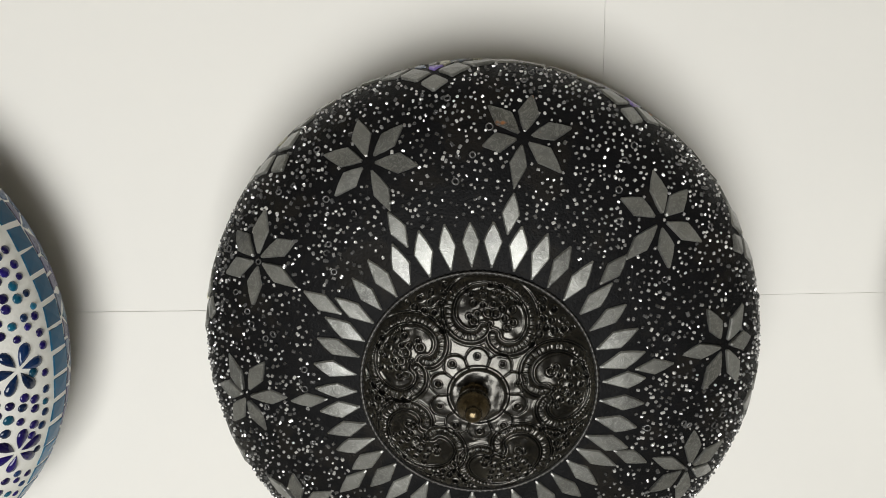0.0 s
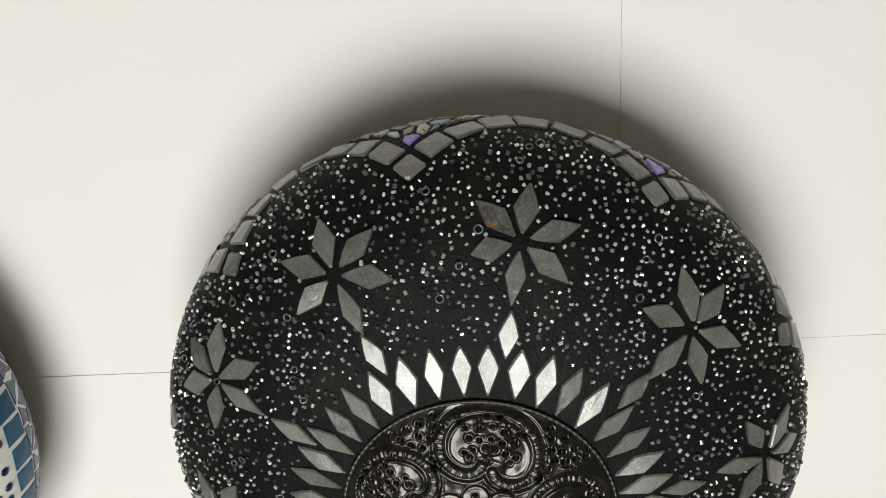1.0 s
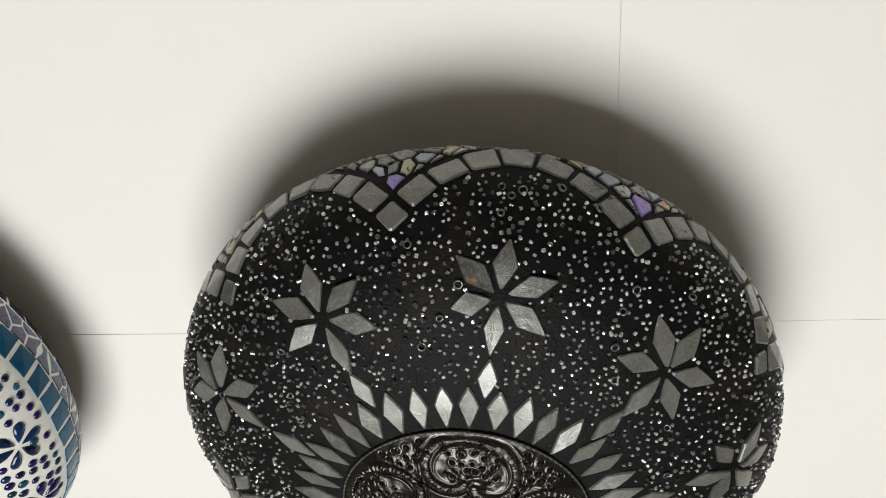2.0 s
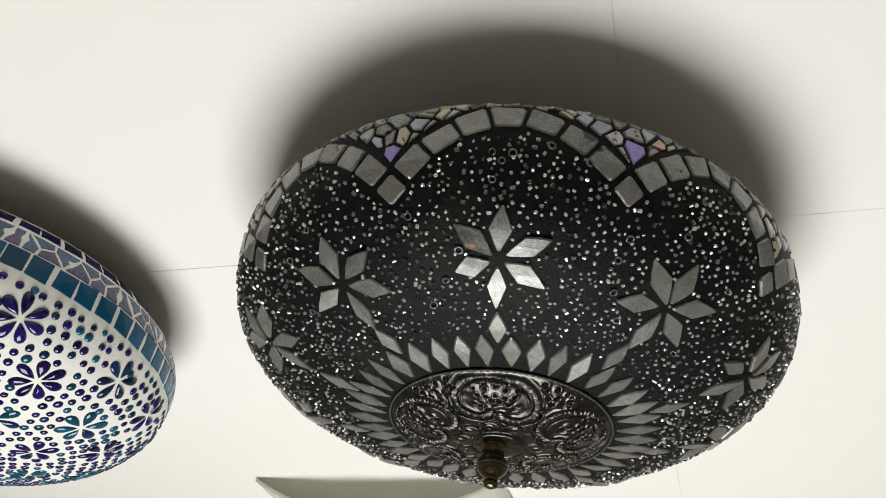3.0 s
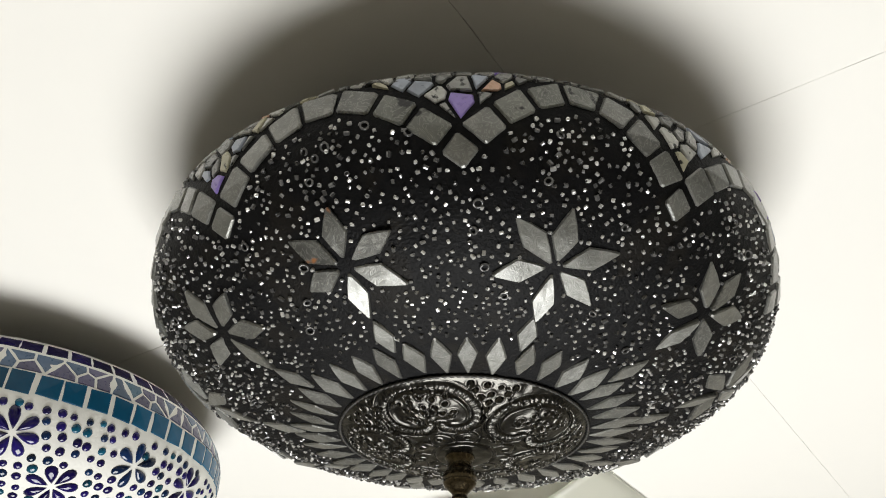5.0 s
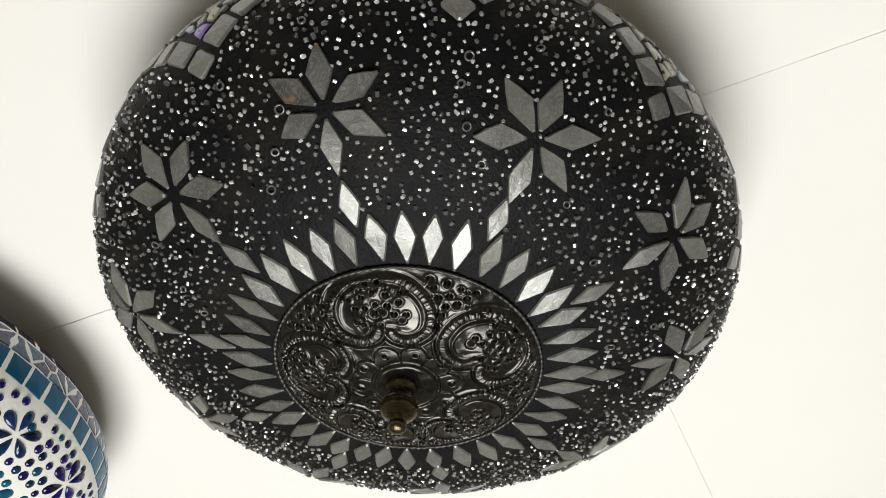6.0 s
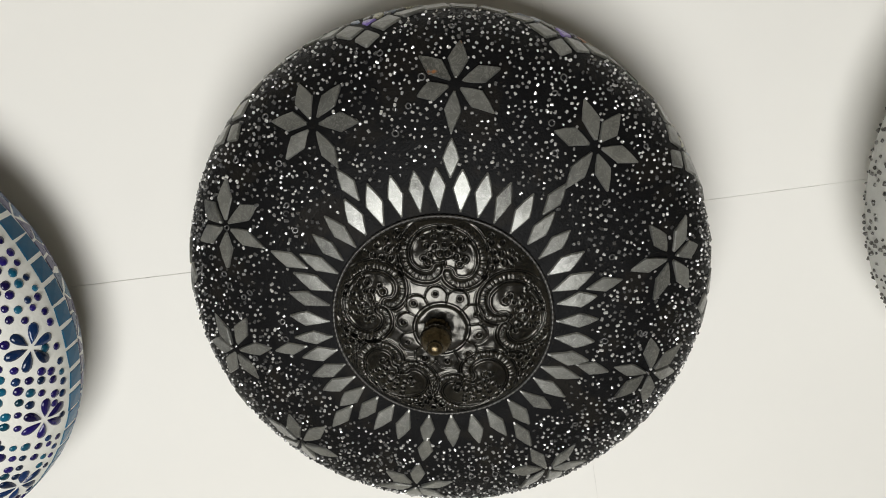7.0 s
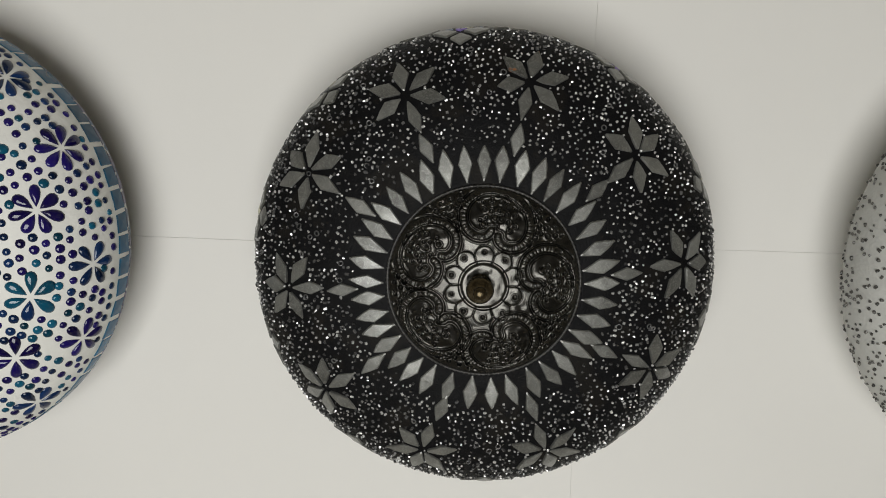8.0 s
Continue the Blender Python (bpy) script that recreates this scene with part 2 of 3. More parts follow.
def bead_data(bowl, places, rng, size, tall=1.0, lie=1.5):
    """Many little tube beads with a hole, each tilted its own way, in one mesh."""
    v, f = [], []
    n = 7
    ring = [(math.cos(2 * math.pi * k / n), math.sin(2 * math.pi * k / n)) for k in range(n)]
    for a, s in places:
        q = size * rng.uniform(0.7, 1.2)
        long = tall * rng.uniform(0.8, 1.35)
        m = Euler((rng.uniform(-lie, lie), rng.uniform(-lie, lie), rng.uniform(0, 6))).to_matrix()
        c = bowl.at(a, s, q * 0.15)
        base = len(v)
        for z, w in ((-long * 0.5, 0.42), (-long, 0.66), (-long * 0.82, 0.98), (long * 0.82, 0.98), (long, 0.66), (long * 0.5, 0.42)):
            for x, y in ring:
                v.append(c + m @ Vector((x * w * q, y * w * q, z * q)))
        for k in range(5):
            for i in range(n):
                j = (i + 1) % n
                f.append((base + n * k + i, base + n * k + j, base + n * k + n + j, base + n * k + n + i))
        f.append(tuple(base + i for i in reversed(range(n))))
        f.append(tuple(base + 5 * n + i for i in range(n)))
    return v, f


def torus_data(bowl, a, s, R, r, h, tilt):
    v, f = [], []
    c = bowl.at(a, s, h)
    nrm = (bowl.at(a, s, 1) - bowl.at(a, s, 0)).normalized()
    m = (nrm + Vector(tilt)).to_track_quat("Z", "Y").to_matrix()
    for i in range(12):
        p = 2 * math.pi * i / 12
        for k in range(6):
            q = 2 * math.pi * k / 6
            v.append(c + m @ Vector(((R + r * math.cos(q)) * math.cos(p), (R + r * math.cos(q)) * math.sin(p), r * 1.4 * math.sin(q))))
    for i in range(12):
        for k in range(6):
            f.append((i * 6 + k, (i + 1) % 12 * 6 + k, (i + 1) % 12 * 6 + (k + 1) % 6, i * 6 + (k + 1) % 6))
    return v, f


def clipped(poly, nx, ny, d):
    """The part of a convex outline on the side nx*x + ny*y <= d."""
    out = []
    for i in range(len(poly)):
        p, q = poly[i], poly[(i + 1) % len(poly)]
        dp, dq = nx * p[0] + ny * p[1] - d, nx * q[0] + ny * q[1] - d
        if dp <= 0:
            out.append(p)
        if (dp < 0 < dq) or (dq < 0 < dp):
            k = dp / (dp - dq)
            out.append((p[0] + (q[0] - p[0]) * k, p[1] + (q[1] - p[1]) * k))
    return out


def paving_cell(seed, others, reach, gap):
    """A broken piece round a seed point, cut half a joint short of its neighbours."""
    x, y = seed
    poly = [(x - reach, y - reach), (x + reach, y - reach), (x + reach, y + reach), (x - reach, y + reach)]
    for ox, oy in others:
        dx, dy = ox - x, oy - y
        l = math.hypot(dx, dy)
        if 1e-6 < l < 2.9 * reach:
            poly = clipped(poly, dx / l, dy / l, (dx * (x + ox) + dy * (y + oy)) / (2 * l) - gap / 2)
    return poly


def tidy(poly, least=0.0016):
    """Leaves out corners that lie closer together than a chip."""
    out = []
    for p in poly:
        if not out or math.hypot(p[0] - out[-1][0], p[1] - out[-1][1]) > least:
            out.append(p)
    if len(out) > 1 and math.hypot(out[0][0] - out[-1][0], out[0][1] - out[-1][1]) <= least:
        out.pop()
    return out


def extent(poly):
    """Area and middle of an outline."""
    a = sum(p[0] * q[1] - q[0] * p[1] for p, q in zip(poly, poly[1:] + poly[:1])) / 2
    return abs(a), (sum(p[0] for p in poly) / len(poly), sum(p[1] for p in poly) / len(poly))


class Keep:
    """Remembers where pieces lie, to scatter others between them."""

    def __init__(self):
        self.p, self.d = [], []
        self.np_p, self.np_d = np.zeros((0, 3)), np.zeros(0)

    def add(self, point, clear):
        self.p.append(tuple(point))
        self.d.append(clear)

    def free(self, point, own):
        if not self.p:
            return True
        if len(self.p) != len(self.np_p):
            self.np_p, self.np_d = np.array(self.p), np.array(self.d)
        return bool(np.all(((self.np_p - np.array(point)) ** 2).sum(1) > (self.np_d + own) ** 2))


# ---- the room ----
def slab(name, lo, hi, mat, label, category):
    x0, y0, z0 = lo
    x1, y1, z1 = hi
    v = [(x, y, z) for z in (z0, z1) for y in (y0, y1) for x in (x0, x1)]
    f = [(0, 2, 3, 1), (4, 5, 7, 6), (0, 1, 5, 4), (2, 6, 7, 3), (0, 4, 6, 2), (1, 3, 7, 5)]
    return tagged(part(name, (v, f), mat, None), label, category, kind="structure")


W2 = 2.6
slab("floor", (-W2, -W2, -0.1), (W2, W2, 0.0), floor_stone, "pale plain floor of the shop", "floor")
slab("wall_north", (-W2, W2, 0), (W2, W2 + 0.12, CEIL + 0.1), wall_paint, "plain pale painted wall", "wall")
slab("wall_south", (-W2, -W2 - 0.12, 0), (W2, -W2, CEIL + 0.1), wall_paint, "plain pale painted wall", "wall")
slab("wall_east", (W2, -W2 - 0.12, 0), (W2 + 0.12, W2 + 0.12, CEIL + 0.1), wall_paint, "plain pale painted wall", "wall")
slab("wall_west", (-W2 - 0.12, -W2 - 0.12, 0), (-W2, W2 + 0.12, CEIL + 0.1), wall_paint, "plain pale painted wall", "wall")


def ceiling_board(x_edge, y_edge, sx, sy, seed):
    """One painted board: two outer sides at the walls, two seam sides with a slightly ragged edge."""
    rng = random.Random(seed)
    n = 260
    L = W2
    seam_x, seam_y = [], []
    for k in range(n + 1):
        q = (k / n) ** 2.0
        d = q * L
        seam_y.append((sx * d, y_edge(sx * d) + sy * ((0.0003 if sx < 0 else 0.0001) + (0.0008 if sx < 0 else 0.0004) * max(0, noise.noise((sx * d * 38, seed * 7.0, 0))))))
        seam_x.append((x_edge(sy * d) + sx * (0.00012 + 0.00075 * max(0, noise.noise((seed * 5.0, sy * d * 38, 3))))  , sy * d))
    cx, cy = seam_x[0][0], seam_y[0][1]
    loop = [(cx, cy)] + [(x, y) for x, y in seam_y if sx * x > sx * cx + 1e-4] + [(sx * L, sy * L)] + [(x, y) for x, y in reversed(seam_x) if sy * y > sy * cy + 1e-4]
    if sx * sy < 0:
        loop.reverse()
    return loop


bm = bmesh.new()
for k, (sx, sy) in enumerate(((-1, -1), (1, -1), (-1, 1), (1, 1))):
    hy = (lambda x: 0.0035 + 0.0085 * x) if sx < 0 else (lambda x: -0.0029 - 0.0013 * x)
    vx = (lambda y: 0.0978 - 0.0097 * y) if sy < 0 else (lambda y: 0.0955 + 0.021 * y)
    loop = ceiling_board(vx, hy, sx, sy, k + 1)
    low = [bm.verts.new((x, y, CEIL)) for x, y in loop]
    high = [bm.verts.new((x, y, CEIL + 0.012)) for x, y in loop]
    face = bm.faces.new(low)
    face.normal_update()
    if face.normal.z > 0:
        face.normal_flip()
    for i in range(len(loop)):
        j = (i + 1) % len(loop)
        bm.faces.new((low[i], low[j], high[j], high[i]))
bmesh.ops.triangulate(bm, faces=[f for f in bm.faces if len(f.verts) > 4])
me = bpy.data.meshes.new("ceiling")
bm.to_mesh(me)
bm.free()
me.materials.append(paint)
ceiling = tagged(new("ceiling", me), "white painted ceiling boards with fine cracked seams", "ceiling", kind="structure")
slab("ceiling_backing", (-W2, -W2, CEIL + 0.0011), (W2, W2, CEIL + 0.1), seam_filler, "grey filler in the seams of the ceiling", "ceiling")


# ---- black mosaic lamp ----
def thing(name, x, y, label, category="ceiling lamp", group=""):
    ob = new(name)
    ob.empty_display_size = 0.1
    ob.location = (x, y, CEIL)
    return tagged(ob, label, category, group)


def mount(parent, r, depth):
    part("ceiling_mount", lathe([(r, -0.0005), (r, -depth), (r * 0.85, -depth - 0.004)], 48), mount_metal, parent, "round metal ceiling mount")


BLACK = Bowl(0.1996, -0.0691, 0.0944, 2.60, 0.0495, 0.038)
black = thing("mosaic_ceiling_lamp", 0, 0, "round black mosaic ceiling lamp with grey glass flowers and beads", group="row of mosaic ceiling lamps")
mount(black, 0.11, 0.045)
rng = random.Random(4)
shell = part("bowl", BLACK.shell(90, 300, 0.00055), black_grout, black, "black grouted bowl", True)
keep = Keep()

# the upper petals of each flower lean to one side
LEAN_OF = (0, 0, 0, -5, -15, -14)
FLOWERS = [(-78.6, 0.1570, 1), (-41.0, 0.1535, 1), (-5.5, 0.1606, -4), (27.2, 0.1570, -2), (68.6, 0.1585, 0),
           (106.8, 0.1580, 0), (141.8, 0.1621, -3), (174.8, 0.1580, -3), (-150.7, 0.1625, -4), (-114.8, 0.1560, 2)]
for fi, (a, r, turn) in enumerate(FLOWERS):
    s = BLACK.s_r(r)
    for k in range(6):
        ang = -90 + 60 * k + 0.3 * turn + LEAN_OF[k] + (9 if (fi, k) == (9, 1) else 0) + rng.uniform(-3, 3)
        length = rng.uniform(0.0255, 0.029) + (0.002 if k == 0 else 0) - (0.004 if (fi, k) in ((0, 5),) else 0)
        width = rng.uniform(0.0118, 0.0136)
        mat = stained_glass if fi == 0 else grey_glass
        part("petal", BLACK.piece(a, s, kite(length, width, rng.uniform(0.42, 0.56), 0.0042), 0.0017, 0.91, ang - 90,
                                  tilt=(rng.uniform(-0.13, 0.13), rng.uniform(-0.12, 0.12))), mat, shell)
        for q in (0.006, 0.012, 0.017, 0.022, 0.027):
            u, w = q * math.cos(radians(ang)), q * math.sin(radians(ang))
            keep.add(BLACK.at(a + math.degrees(u / r), s + w), 0.0063 if 0.01 < q < 0.023 else 0.0035)

RING = [-73.4, -64.6, -56.1, -46.9, -36.8, -27.8, -18.2, -9.2, -0.7, 8.8, 18.2, 27.3, 35.3, 44.1, 52.8, 62.5, 74.0, 84.0, 94.6, 106.0,
        117.0, 126.5, 135.0, 144.3, 152.7, 160.6, 169.6, 178.0, -173.0, -163.8, -155.4, -146.5, -138.0, -129.0, -119.9, -109.9, -100.5, -91.5, -83.2]
for a in RING:
    s = BLACK.s_r(0.0925)
    L = rng.uniform(0.0275, 0.0308)
    part("diamond", BLACK.piece(a, s, kite(L, rng.uniform(0.0108, 0.0124), rng.uniform(0.46, 0.6), -L * 0.5), 0.0015, 0.86, rng.uniform(-5, 5) + (3 if abs(a) < 90 else -3),
                                tilt=(rng.uniform(-0.12, 0.12), rng.uniform(-0.06, 0.06))), grey_glass, shell)
    for q in (-0.01, 0, 0.01):
        keep.add(BLACK.at(a, s + q), 0.0068)
EXTRA = [-78.5, -40.7, -4.4, 29.2, 67.5, 105.7, 140.3, 174.0, -150.4, -114.8]
for (fa, fr, _), a in zip(FLOWERS, EXTRA):
    s = BLACK.s_r(0.1125)
    L = rng.uniform(0.025, 0.029)
    part("diamond", BLACK.piece(a, s, kite(L, rng.uniform(0.0105, 0.012), 0.5, -L * 0.5), 0.0016, 0.86, rng.uniform(-5, 5),
                                tilt=(rng.uniform(-0.05, 0.05), rng.uniform(-0.05, 0.05))), grey_glass, shell)
    for q in (-0.01, 0, 0.01):
        keep.add(BLACK.at(a, s + q), 0.0062)

# scalloped border of square tiles: an arch over each flower, a dropped tile between two arches
order = sorted(FLOWERS)
drops = []
DROP_AT = {1: -97.3, 2: -57.8, 3: -23.9}
for k in range(len(order)):
    a0, a1 = order[k][0], order[(k + 1) % len(order)][0]
    if a1 < a0:
        a1 += 360
    drops.append(DROP_AT.get(k, (a0 + a1) / 2))
DROP_LOW = [-0.1065 if k == 2 else -0.1120 for k in range(len(order))]


def arch(u, levels):
    top, low = levels[0], levels[1 if u < 0 else 2]
    return top - (top - low) * abs(u) ** 1.75


border = []
R_RIM = 0.1985
for k in range(len(order)):
    d0, d1 = drops[k - 1] - (360 if k == 0 else 0), drops[k]
    mid, half = (d0 + d1) / 2, (d1 - d0) / 2
    top = (-0.0710 + rng.uniform(-0.0015, 0.001), DROP_LOW[k - 1], DROP_LOW[k])
    border.append((mid, half, top))
    # the arch as a line in metres round the turn and up the curve, cut into seven tiles
    us = np.linspace(-0.90, 0.90, 121)
    line = np.array([(radians(mid + u * half) * R_RIM, BLACK.s_z(arch(u, top))) for u in us])
    step = np.concatenate([[0], np.cumsum(np.hypot(*np.diff(line, axis=0).T))])
    cuts = [step[-1] * (q + (rng.uniform(-0.06, 0.06) if 0 < q < 7 else 0)) / 7 for q in range(8)]
    slope = np.gradient(line, axis=0)
    slope /= np.hypot(*slope.T)[:, None]
    for q in range(7):
        lo, hi = cuts[q] + rng.uniform(0.0009, 0.0014), cuts[q + 1] - rng.uniform(0.0009, 0.0014)
        tall = rng.uniform(0.0066, 0.0075)
        corners = []
        for at, side in ((lo, -1), (hi, -1), (hi, 1), (lo, 1)):
            px, py = np.interp(at, step, line[:, 0]), np.interp(at, step, line[:, 1])
            tx, ty = np.interp(at, step, slope[:, 0]), np.interp(at, step, slope[:, 1])
            h = tall * side * rng.uniform(0.93, 1.07)
            corners.append((px - ty * h + rng.uniform(-0.0004, 0.0004), py + tx * h + rng.uniform(-0.0004, 0.0004)))
        _, (cx, cy) = extent(corners)
        at = math.degrees(cx / R_RIM)
        smear = -52 < at < -36 and rng.random() < 0.9
        # corners are chipped a little
        o = []
        for c, (x, y) in enumerate(corners):
            bx, by = corners[c - 1]
            ex, ey = corners[(c + 1) % 4]
            cut = rng.uniform(0.05, 0.10)
            o += [(x + (bx - x) * cut - cx, y + (by - y) * cut - cy), (x + (ex - x) * cut - cx, y + (ey - y) * cut - cy)]
        part("border_tile", BLACK.piece(at, cy, o, 0.0016, 0.90, tilt=(rng.uniform(-0.07, 0.07), rng.uniform(-0.07, 0.07))),
             chipped_glass if smear or rng.random() < 0.15 else grey_glass, shell)
        for side in (-0.004, 0.004):
            keep.add(BLACK.at(at, cy + side), 0.0082)
    sz = rng.uniform(0.0118, 0.0130)
    low = BLACK.s_z(DROP_LOW[k] - 0.0005 + rng.uniform(-0.001, 0.001))
    o = roughly_square(sz, sz, rng, 0.05)
    o = [(p[0] + (q[0] - p[0]) * t, p[1] + (q[1] - p[1]) * t) for p, q in zip(o, o[1:] + o[:1]) for t in (0.1, 0.9)]
    part("border_tile", BLACK.piece(d1, low, o, 0.0016, 0.88, 45 + rng.uniform(-8, 8),
                                    tilt=(rng.uniform(-0.05, 0.05), rng.uniform(-0.05, 0.05))), chipped_glass if rng.random() < 0.15 else grey_glass, shell)
    keep.add(BLACK.at(d1, low), 0.0092)

# broken pearly shards fitted together above the arches; a few told apart by colour
KNOWN = [(-57.8, -0.0825, 4), (-53.2, -0.0722, 5), (-63.6, -0.0725, 3), (-61.4, -0.0800, 0), (-97.1, -0.0915, 4), (-99.8, -0.0815, 3), (-95.3, -0.0815, 2), (-92.4, -0.0755, 3),
         (-88.6, -0.0665, 2), (-102.5, -0.0745, 0), (-96.5, -0.0680, 1), (-24.4, -0.0930, 2), (-22.3, -0.0830, 0), (-27.0, -0.0800, 0), (-19.0, -0.0760, 3)]
S_TOP = BLACK.s_z(-0.0550)
seeds = [(radians(a) * R_RIM, BLACK.s_z(z), mi) for a, z, mi in KNOWN]


def over_arch(x, y):
    a = math.degrees(x / R_RIM)
    for mid, half, top in border:
        u = ((a - mid + 180) % 360 - 180) / half
        if abs(u) <= 1:
            return y - BLACK.s_z(arch(u, top)), u, mid, half, top


for t in range(9000):
    x, y = rng.uniform(-math.pi, math.pi) * R_RIM, rng.uniform(BLACK.s_z(-0.100), S_TOP)
    found = over_arch(x, y)
    if not found or found[0] < 0.0108:
        continue
    apart = rng.uniform(0.0065, 0.0105)
    # the two violet pieces reach down between the arches
    if any(abs(x - seeds[q][0]) < 0.0085 and -0.020 < y - seeds[q][1] < up for q, up in ((0, 0.0125), (4, 0.0065))):
        continue
    if all((x - p[0]) ** 2 + (y - p[1]) ** 2 > apart ** 2 for p in seeds):
        seeds.append((x, y, rng.choice([0, 0, 0, 0, 1, 1, 1, 1, 1, 1, 1, 2, 3, 4 if rng.random() < 0.25 else 1, 5 if rng.random() < 0.2 else 0])))
flat = [(x, y) for x, y, mi in seeds]
for x, y, mi in seeds:
    poly = paving_cell((x, y), flat, 0.013, rng.uniform(0.0014, 0.0024))
    poly = clipped(poly, 0, 1, S_TOP + 0.003)
    a = math.degrees(x / R_RIM)
    for mid, half, top in border:
        u = ((a - mid + 180) % 360 - 180) / half
        if abs(u) < 1.6:
            # keep clear of the arch: cut along its line beside the piece
            for w in (u - 0.16, u, u + 0.16):
                w = max(-1.05, min(1.05, w))
                e = 0.02
                ax = x + radians((w - u) * half) * R_RIM
                ay = BLACK.s_z(arch(w, top))
                tx, ty = 2 * e * radians(half) * R_RIM, BLACK.s_z(arch(w + e, top)) - BLACK.s_z(arch(w - e, top))
                l = math.hypot(tx, ty)
                nx, ny = ty / l, -tx / l
                poly = clipped(poly, nx, ny, nx * ax + ny * ay - 0.0094)
    poly = tidy(poly)
    if len(poly) < 3:
        continue
    area, (cx, cy) = extent(poly)
    if area < 0.9e-5:
        continue
    o = [(p[0] - cx + rng.uniform(-0.0003, 0.0003), p[1] - cy + rng.uniform(-0.0003, 0.0003)) for p in poly]
    part("shard", BLACK.piece(math.degrees(cx / R_RIM), cy, o, 0.0014, 0.88, tilt=(rng.uniform(-0.10, 0.10), rng.uniform(-0.10, 0.10))), pearl[mi], shell)

# beads between the glass
ring_places, bead_places = [], []
for t in range(1500):
    a = rng.uniform(-180, 180)
    s = math.sqrt(rng.uniform(BLACK.s_r(0.113) ** 2, BLACK.s_z(-0.090) ** 2))
    k = min(range(len(border)), key=lambda i: abs((a - border[i][0] + 180) % 360 - 180))
    mid, half, top = border[k]
    u = ((a - mid + 180) % 360 - 180) / half
    if s > BLACK.s_z(max(min(arch(u, top), -0.07), -0.116)) - 0.009:
        continue
    p = BLACK.at(a, s)
    if keep.free(p, 0.0012):
        keep.add(p, 0.0018)
        ring_places.append((a, s))
        if len(ring_places) >= 95:
            break
for a, s in ring_places:
    part("ring_bead", torus_data(BLACK, a, s, rng.uniform(0.0016, 0.0022), 0.00062, 0.0004, [rng.uniform(-0.5, 0.5) for _ in range(3)]), ring_glass, shell, smooth=True)
dot_spots = np.zeros((4000, 3))
for t in range(30000):
    a = rng.uniform(-180, 180)
    s = math.sqrt(rng.uniform(BLACK.s_r(0.102) ** 2, BLACK.s_z(-0.084) ** 2))
    k = min(range(len(border)), key=lambda i: abs((a - border[i][0] + 180) % 360 - 180))
    mid, half, top = border[k]
    u = ((a - mid + 180) % 360 - 180) / half
    if s > BLACK.s_z(max(min(arch(u, top), -0.07), -0.116)) - 0.0085:
        continue
    p = BLACK.at(a, s)
    if not keep.free(p, 0.0003):
        continue
    if bead_places and np.min(((dot_spots[:len(bead_places)] - np.array(p)) ** 2).sum(1)) < (0.0025 + 0.0028 * rng.random() ** 2 + 0.0012 * max(0, noise.noise(p * 40))) ** 2:
        continue
    dot_spots[len(bead_places)] = p
    bead_places.append((a, s))
    if len(bead_places) >= 3300:
        break
# those in the middle of the near side are beads of their own
single = [q for q in bead_places if -92 < q[0] < -26 and BLACK.s_r(0.112) < q[1] < BLACK.s_r(0.182)][:300]
taken = set(single)
bead_places = [q for q in bead_places if q not in taken]
v, f = bead_data(BLACK, [(0.0, 0.0)], random.Random(3), 0.00100)
mid_bead = sum(v, Vector()) / len(v)
bead_mesh = bpy.data.meshes.new("bead")
bead_mesh.from_pydata([tuple(q - mid_bead) for q in v], [], f)
bead_mesh.materials.append(single_bead)
for a, s in single:
    ob = new("bead", bead_mesh)
    ob.parent = shell
    k = rng.uniform(0.85, 1.25)
    ob.matrix_basis = Matrix.LocRotScale(BLACK.at(a, s, 0.0002), Euler((rng.uniform(0, 6), rng.uniform(0, 6), rng.uniform(0, 6))), (k, k, k))
cut = len(bead_places) * 33 // 100
beads = part("beads", bead_data(BLACK, bead_places[:cut], rng, 0.00115), clear_bead, shell, "tiny clear glass beads pressed into the grout")
tagged(beads, kind="stuff")
tagged(part("beads", bead_data(BLACK, bead_places[cut:], rng, 0.00098), silver_bead, shell, "tiny silver-lined beads pressed into the grout"), kind="stuff")


